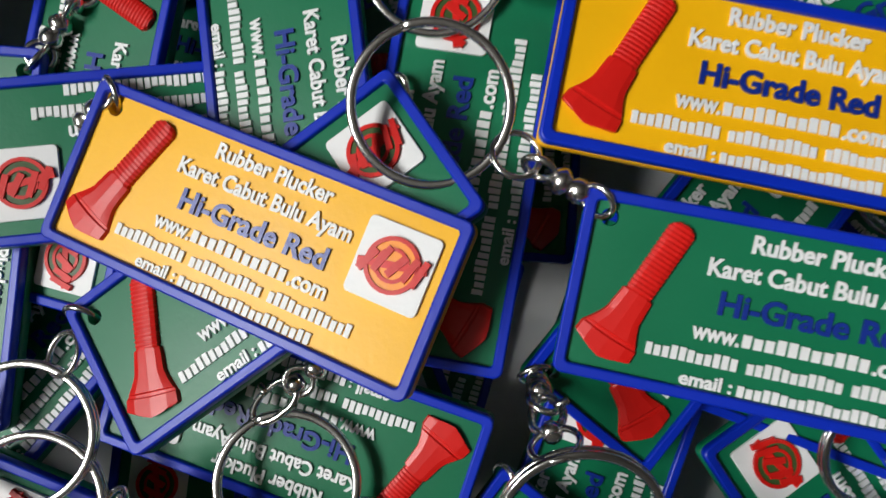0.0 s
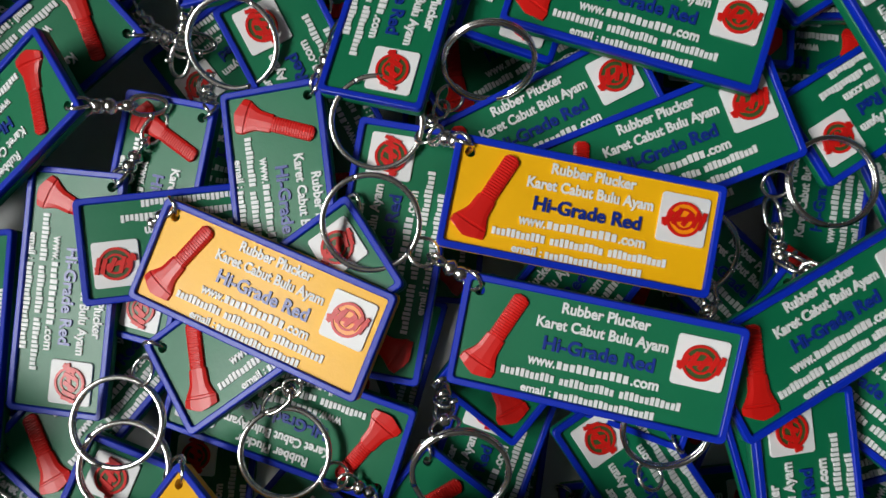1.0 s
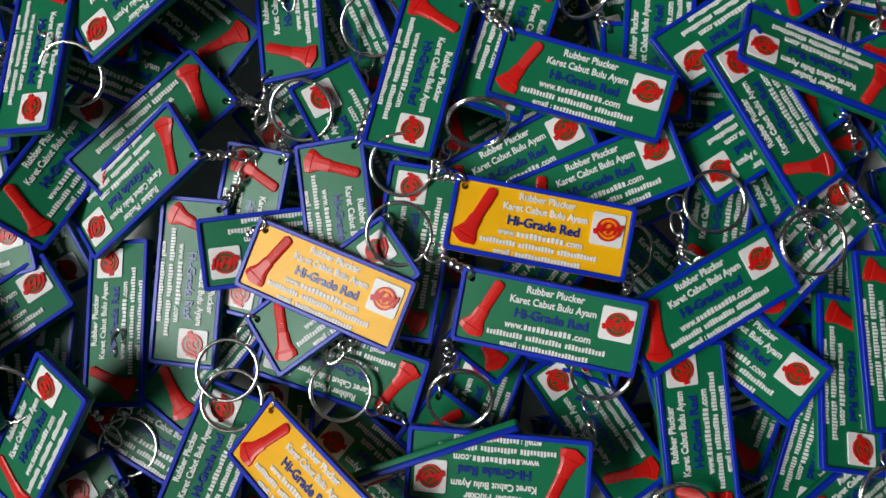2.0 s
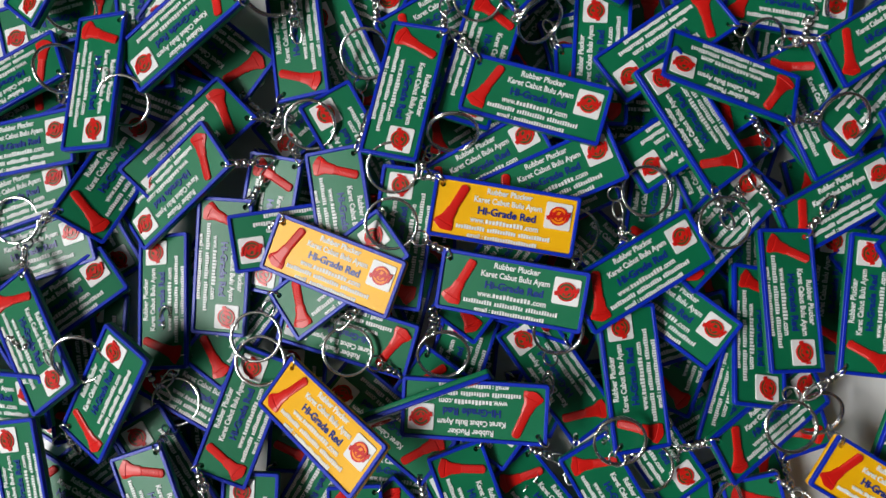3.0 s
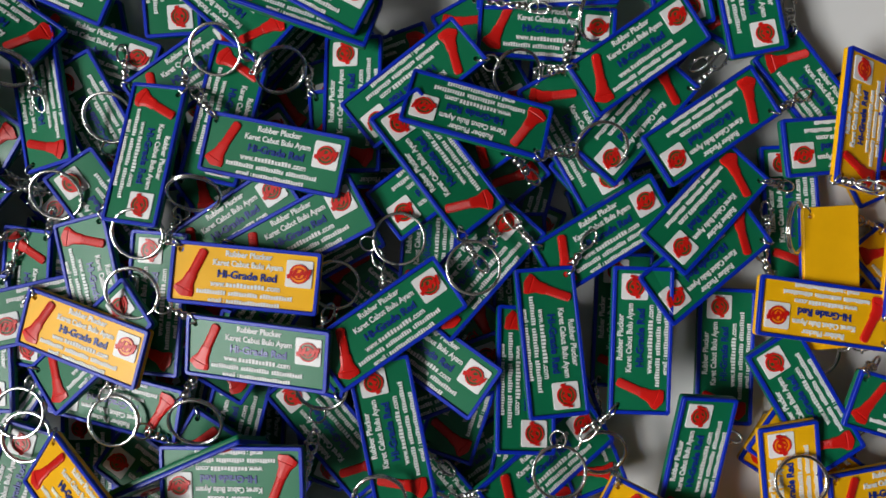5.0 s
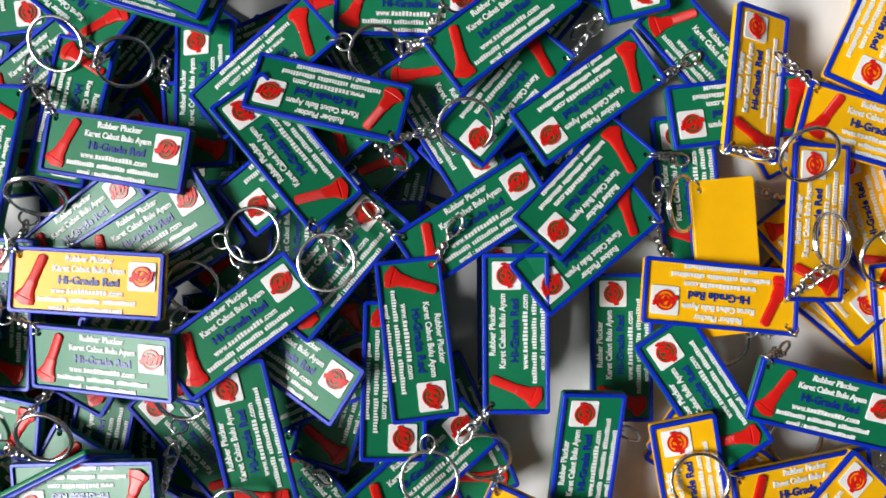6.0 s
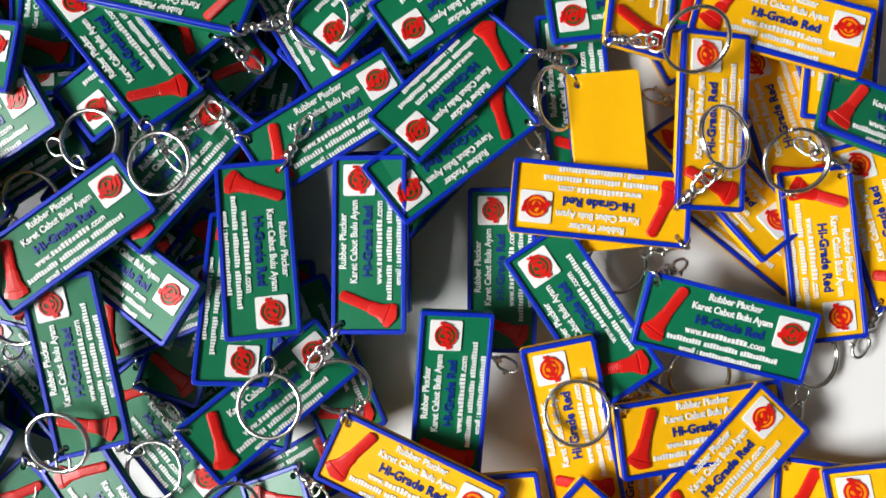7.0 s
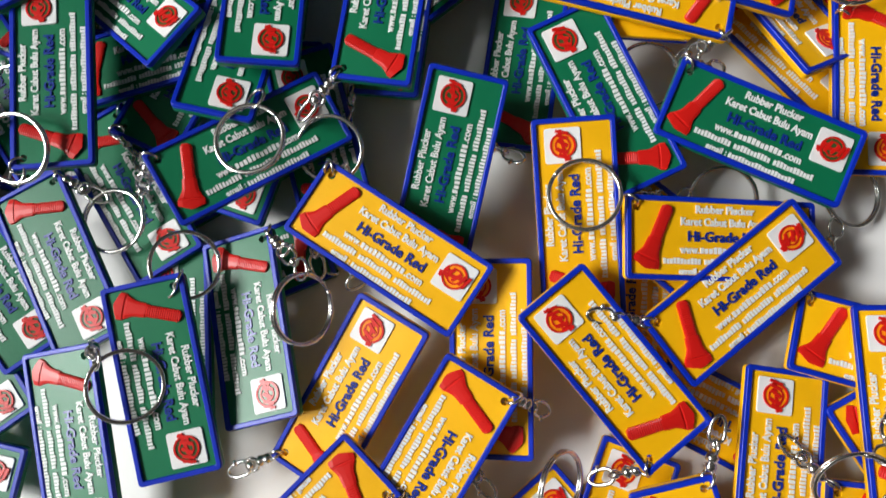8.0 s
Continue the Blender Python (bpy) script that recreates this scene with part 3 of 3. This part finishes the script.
keychain("green", -0.1099, 0.0690, 0.0301, -138.5, -14.0, 3.3, tail=(-0.0565, 0.0831, 0.0145))
keychain("green", 0.3469, 0.0613, 0.0249, 179.6, 0.6, -8.7, tail=(0.3901, 0.0716, 0.0187))
keychain("green", 0.0752, -0.0548, 0.0287, 123.9, 1.7, -3.5, tail=(0.0797, -0.1092, 0.0253))
keychain("green", -0.2046, 0.0729, 0.0183, 5.3, -2.9, -14.2, tail=(-0.2612, 0.0973, 0.0100))
keychain("green", -0.1266, 0.0974, 0.0302, -19.9, -4.4, 14.5, ring=(-0.1348, 0.0878, 0.0471, 23, 0))
keychain("green", 0.0315, -0.1217, 0.0334, -71.9, -2.5, 3.6, tail=(0.0559, -0.0897, 0.0131))
keychain("green", -0.2362, -0.0262, 0.0246, -90.1, -1.7, 22.1, tail=(-0.2123, 0.0210, 0.0101))
keychain("green", -0.1001, 0.1231, 0.0295, 139.6, -7.9, -4.2, tail=(-0.0663, 0.0790, 0.0141))
keychain("green", -0.0711, 0.0267, 0.0331, -103.4, 13.3, 5.8, tail=(-0.0632, 0.0794, 0.0142))
keychain("green", 0.1658, 0.0821, 0.0263, 124.6, -0.7, -0.7, ring=(0.1532, 0.0188, 0.0538, 0, 0))
keychain("green", -0.0273, 0.1107, 0.0307, 113.5, -0.3, -1.3, ring=(-0.0174, 0.1102, 0.0383, 23, 0))
keychain("green", -0.2137, -0.0565, 0.0298, -0.0, 17.0, -14.4, tail=(-0.2757, -0.0578, 0.0042))
keychain("yellow", 0.4148, 0.0923, 0.0245, -123.4, -1.3, -2.2, tail=(0.4598, 0.1189, 0.0121))
keychain("green", 0.0235, 0.1326, 0.0303, 28.5, 3.7, -1.9, tail=(-0.0134, 0.1523, 0.0257))
keychain("green", 0.2027, 0.1329, 0.0282, -9.7, 0.2, 4.7, ring=(0.2265, 0.1369, 0.0317, 48, 60))
keychain("green", -0.1466, 0.0559, 0.0298, 54.3, 22.6, 9.0, tail=(-0.1993, 0.0300, 0.0128))
keychain("green", 0.2329, 0.0749, 0.0249, -143.5, -0.3, -0.7, tail=(0.2733, 0.1072, 0.0098))
keychain("green", -0.1257, -0.1005, 0.0219, 119.5, -0.2, -1.7, tail=(-0.0910, -0.1283, 0.0257))
keychain("green", -0.2109, 0.1073, 0.0181, -157.6, 13.8, 7.2, tail=(-0.1884, 0.0969, 0.0050))
keychain("green", 0.2747, 0.1473, 0.0262, 143.7, -0.1, -1.3, tail=(0.2741, 0.1081, 0.0098))
keychain("yellow", 0.2470, -0.1902, 0.0321, -120.5, -1.6, 6.1, tail=(0.2931, -0.1762, 0.0069))
keychain("yellow", 0.3755, -0.0158, 0.0142, -63.0, -20.4, -8.3, tail=(0.3478, 0.0276, 0.0065))
keychain("green", 0.1183, -0.1874, 0.0353, -80.5, 6.9, 6.8, ring=(0.1425, -0.1657, 0.0440, 29, 80))
keychain("green", 0.0148, 0.1865, 0.0281, -91.7, -2.1, 3.5, tail=(0.0413, 0.2376, 0.0138))
keychain("green", -0.1273, -0.0108, 0.0232, 92.3, -15.4, 5.6, tail=(-0.1258, -0.0629, 0.0195))
keychain("green", 0.0217, -0.0540, 0.0227, 69.7, 2.3, -2.3, tail=(-0.0095, -0.1008, 0.0144))
keychain("green", 0.1439, -0.0424, 0.0230, 65.0, 2.5, 4.4, tail=(0.1353, -0.0860, 0.0230))
keychain("green", 0.3354, 0.0874, 0.0209, -56.1, -5.7, 4.0, tail=(0.3308, 0.1433, 0.0120))
keychain("yellow", 0.4061, -0.1522, 0.0153, -15.2, -4.9, 2.7, ring=(0.3986, -0.0932, 0.0085, 23, 80))
keychain("yellow", 0.4319, 0.0345, 0.0107, -105.4, -4.0, -1.9, tail=(0.4674, 0.0735, 0.0043))
keychain("green", -0.0854, -0.0208, 0.0255, 53.1, -9.3, 6.5, tail=(-0.1316, -0.0575, 0.0180))
keychain("green", 0.1137, 0.0781, 0.0238, 175.8, 0.0, -2.7, tail=(0.1679, 0.0609, 0.0281))
keychain("green", -0.2086, 0.0453, 0.0136, 14.7, -5.3, -9.1, ring=(-0.2415, 0.0185, 0.0168, 54, 80))
keychain("green", 0.1026, -0.1211, 0.0298, -61.6, -0.9, 1.2, tail=(0.1171, -0.0955, 0.0245))
keychain("yellow", 0.2158, -0.1689, 0.0265, 59.3, 0.4, -12.0, tail=(0.1668, -0.1991, 0.0129))
keychain("green", -0.1842, 0.1421, 0.0138, -168.1, 1.2, 7.2, tail=(-0.1461, 0.1633, 0.0198))
keychain("yellow", 0.3087, -0.2195, 0.0066, 69.6, 2.2, 0.7, tail=(0.2661, -0.2562, 0.0025))
keychain("yellow", 0.2666, -0.1549, 0.0274, 89.6, -5.0, -7.2, tail=(0.2714, -0.2094, 0.0094))
keychain("green", 0.1980, -0.0680, 0.0180, 105.8, 1.4, -1.9, tail=(0.2004, -0.1259, 0.0116))
keychain("green", -0.1085, -0.0616, 0.0201, -31.3, -1.0, -0.6, tail=(-0.1244, -0.0142, 0.0253))
keychain("green", -0.0308, 0.1497, 0.0264, -25.1, 2.4, 3.6, tail=(-0.0677, 0.1967, 0.0334))
keychain("yellow", 0.3652, -0.1921, 0.0161, 82.3, 10.2, 0.4, tail=(0.3666, -0.2459, 0.0025))
keychain("yellow", 0.4121, -0.2117, 0.0113, -6.2, 1.2, 10.4, tail=(0.3641, -0.1789, 0.0160))
keychain("green", 0.1238, -0.0913, 0.0215, -57.1, -2.6, 2.9, tail=(0.1323, -0.0411, 0.0258))
keychain("green", -0.1440, 0.1566, 0.0136, 3.5, 2.1, -1.0, tail=(-0.2005, 0.1845, 0.0025))
keychain("green", -0.2009, 0.0165, 0.0116, 15.3, -1.8, -8.3, tail=(-0.2607, 0.0287, 0.0049))
keychain("green", 0.3204, 0.0302, 0.0136, 86.9, 2.1, 1.3, tail=(0.2947, 0.0195, 0.0253))
keychain("green", 0.2783, -0.0400, 0.0140, 81.6, 0.8, 0.3, tail=(0.2830, -0.0841, 0.0230))
keychain("green", 0.0544, -0.1981, 0.0231, -11.1, 1.9, 3.9, tail=(0.0112, -0.1652, 0.0220))
keychain("yellow", 0.4034, 0.0065, 0.0075, 99.2, 6.3, -2.1, ring=(0.3981, -0.0146, 0.0270, 16, 0))
keychain("green", 0.2273, -0.0163, 0.0149, 81.9, -4.3, -3.4, tail=(0.2077, -0.0689, 0.0221))
keychain("green", 0.0695, -0.1269, 0.0214, -52.5, -7.8, 4.5, tail=(0.0831, -0.1012, 0.0244))
keychain("yellow", 0.2723, -0.2258, 0.0066, 41.6, 2.7, 1.9, ring=(0.2908, -0.1987, 0.0164, 54, 80))
keychain("yellow", 0.3408, -0.1713, 0.0072, 153.0, 1.8, -3.4, tail=(0.3862, -0.2087, 0.0114))
keychain("yellow", 0.4196, 0.0744, 0.0068, 75.4, 2.1, 2.6, tail=(0.3923, 0.0695, 0.0143))
keychain("yellow", 0.4362, -0.0426, 0.0082, 97.1, 2.1, -1.5, tail=(0.4177, -0.0940, 0.0048))
keychain("green", -0.1279, 0.0926, 0.0176, -143.6, -4.1, -0.3, tail=(-0.0739, 0.1019, 0.0211))
keychain("green", 0.0578, -0.1552, 0.0182, -54.0, -2.6, 4.0, tail=(0.0640, -0.1045, 0.0214))
keychain("yellow", 0.3808, -0.0323, 0.0064, -48.3, -2.9, 1.7, tail=(0.3911, 0.0067, 0.0115))
keychain("green", -0.2214, 0.0958, 0.0068, -153.7, -2.0, -1.9, tail=(-0.1690, 0.1098, 0.0137))
# one tag that stands on its edge between the others
keychain("green", 0.0082, -0.0656, 0.0412, -148.7, -70.2, 13.5)
# tags buried below, which show only in the gaps
keychain("green", -0.0327, 0.1465, 0.0047, 95.7, 0.0, 0.0)
keychain("green", -0.1764, -0.0995, 0.0047, 37.1, 0.0, 0.0)
keychain("green", -0.0084, -0.0275, 0.0047, 73.7, 0.0, 0.0)
keychain("green", 0.1107, 0.1154, 0.0047, -133.0, 0.0, 0.0)
keychain("green", 0.0221, 0.0944, 0.0047, 99.0, 0.0, 0.0)
keychain("green", -0.0520, 0.0487, 0.0047, -13.3, 0.0, 0.0)
keychain("green", 0.0131, 0.0376, 0.0102, 85.6, 0.0, 0.0)
keychain("green", 0.1692, 0.0462, 0.0047, -28.5, 0.0, 0.0)
keychain("green", 0.1453, -0.0843, 0.0047, 29.1, 0.0, 0.0)
keychain("green", 0.0318, -0.0473, 0.0047, -98.5, 0.0, 0.0)
keychain("green", 0.1005, -0.0004, 0.0047, -0.8, 0.0, 0.0)
keychain("green", -0.0629, -0.0715, 0.0047, 85.2, 0.0, 0.0)
keychain("green", 0.1771, 0.0093, 0.0168, 86.5, 0.0, 0.0)
keychain("green", -0.0498, -0.1090, 0.0102, -121.8, 0.0, 0.0)
keychain("green", -0.1797, -0.1178, 0.0102, -33.3, 0.0, 0.0)
keychain("green", 0.1060, 0.0086, 0.0102, -44.4, 0.0, 0.0)
keychain("green", 0.1666, -0.1218, 0.0047, -157.9, 0.0, 0.0)
keychain("green", 0.2442, 0.0481, 0.0047, 13.2, 0.0, 0.0)
keychain("green", 0.1783, 0.0385, 0.0102, 68.5, 0.0, 0.0)
keychain("green", 0.0870, -0.0669, 0.0047, 6.0, 0.0, 0.0)
keychain("green", -0.1682, -0.0405, 0.0102, 85.0, 0.0, 0.0)
keychain("green", 0.1112, 0.1285, 0.0102, -165.7, 0.0, 0.0)
keychain("green", 0.1386, -0.0286, 0.0223, -137.0, 0.0, 0.0)
keychain("green", 0.0778, 0.0545, 0.0047, -157.8, 0.0, 0.0)
keychain("green", 0.2597, 0.1204, 0.0047, 42.2, 0.0, 0.0)
keychain("green", -0.0108, -0.1084, 0.0047, -10.7, 0.0, 0.0)
keychain("green", -0.1203, -0.0942, 0.0047, 96.6, 0.0, 0.0)
keychain("green", -0.0332, 0.0925, 0.0047, -2.7, 0.0, 0.0)
keychain("green", 0.0614, 0.1500, 0.0102, 38.9, 0.0, 0.0)
keychain("green", 0.0429, 0.1682, 0.0047, 163.5, 0.0, 0.0)
keychain("green", 0.1736, 0.1102, 0.0047, -99.5, 0.0, 0.0)
keychain("green", -0.0469, 0.0910, 0.0102, -141.5, 0.0, 0.0)
keychain("green", -0.1835, -0.0515, 0.0047, -124.7, 0.0, 0.0)
keychain("green", 0.1321, -0.0366, 0.0278, 14.8, 0.0, 0.0)
keychain("green", 0.1718, 0.1265, 0.0102, -66.8, 0.0, 0.0)
keychain("green", 0.1592, -0.0362, 0.0047, 177.5, 0.0, 0.0)
keychain("yellow", 0.3186, -0.1067, 0.0047, -38.6, 0.0, 0.0)
keychain("green", 0.1330, 0.0372, 0.0168, 80.3, 0.0, 0.0)
keychain("green", 0.0756, -0.0539, 0.0102, -116.6, 0.0, 0.0)
keychain("green", 0.0267, -0.0694, 0.0300, -37.7, 0.0, 0.0)
keychain("green", 0.0491, 0.0643, 0.0102, 96.5, 0.0, 0.0)
keychain("green", 0.0303, -0.1348, 0.0102, 115.7, 0.0, 0.0)
keychain("green", 0.1556, 0.0495, 0.0223, 113.8, 0.0, 0.0)
keychain("green", -0.1733, 0.0321, 0.0047, -60.8, 0.0, 0.0)
keychain("green", -0.0273, -0.0007, 0.0102, -67.9, 0.0, 0.0)
keychain("green", 0.0385, 0.0855, 0.0157, 29.1, 0.0, 0.0)
keychain("green", -0.1779, -0.0481, 0.0157, 96.7, 0.0, 0.0)
keychain("yellow", 0.3624, 0.0663, 0.0047, -70.6, 0.0, 0.0)
keychain("yellow", 0.3182, -0.1342, 0.0113, 86.6, 0.0, 0.0)
keychain("green", 0.1734, -0.0668, 0.0157, -108.9, 0.0, 0.0)
keychain("green", 0.2747, 0.0566, 0.0102, 69.3, 0.0, 0.0)
keychain("yellow", 0.3180, -0.0999, 0.0168, -41.8, 0.0, 0.0)
keychain("green", 0.0540, -0.0144, 0.0300, 159.5, 0.0, 0.0)
keychain("green", 0.2060, 0.1036, 0.0047, -102.2, 0.0, 0.0)
keychain("green", 0.2603, 0.0110, 0.0157, -142.8, 0.0, 0.0)
keychain("green", -0.0314, -0.1461, 0.0151, -89.1, 0.0, 0.0)
keychain("green", -0.1333, -0.1079, 0.0095, -63.0, 0.0, 0.0)
keychain("green", -0.0235, -0.1435, 0.0047, 165.2, 0.0, 0.0)
keychain("green", -0.1597, 0.0949, 0.0095, -110.9, 0.0, 0.0)
keychain("green", -0.0858, -0.1347, 0.0247, 85.9, 0.0, 0.0)
keychain("green", -0.0276, -0.1421, 0.0095, -137.7, 0.0, 0.0)
keychain("green", 0.0808, 0.1322, 0.0047, 48.0, 0.0, 0.0)
keychain("green", -0.0985, -0.1523, 0.0047, -174.2, 0.0, 0.0)
keychain("green", -0.0884, -0.1544, 0.0151, -120.3, 0.0, 0.0)
keychain("green", -0.0751, -0.1534, 0.0199, -85.2, 0.0, 0.0)
keychain("green", -0.1123, 0.0008, 0.0047, -122.5, 0.0, 0.0)
keychain("green", 0.1441, -0.1485, 0.0167, 95.1, 0.0, 0.0)
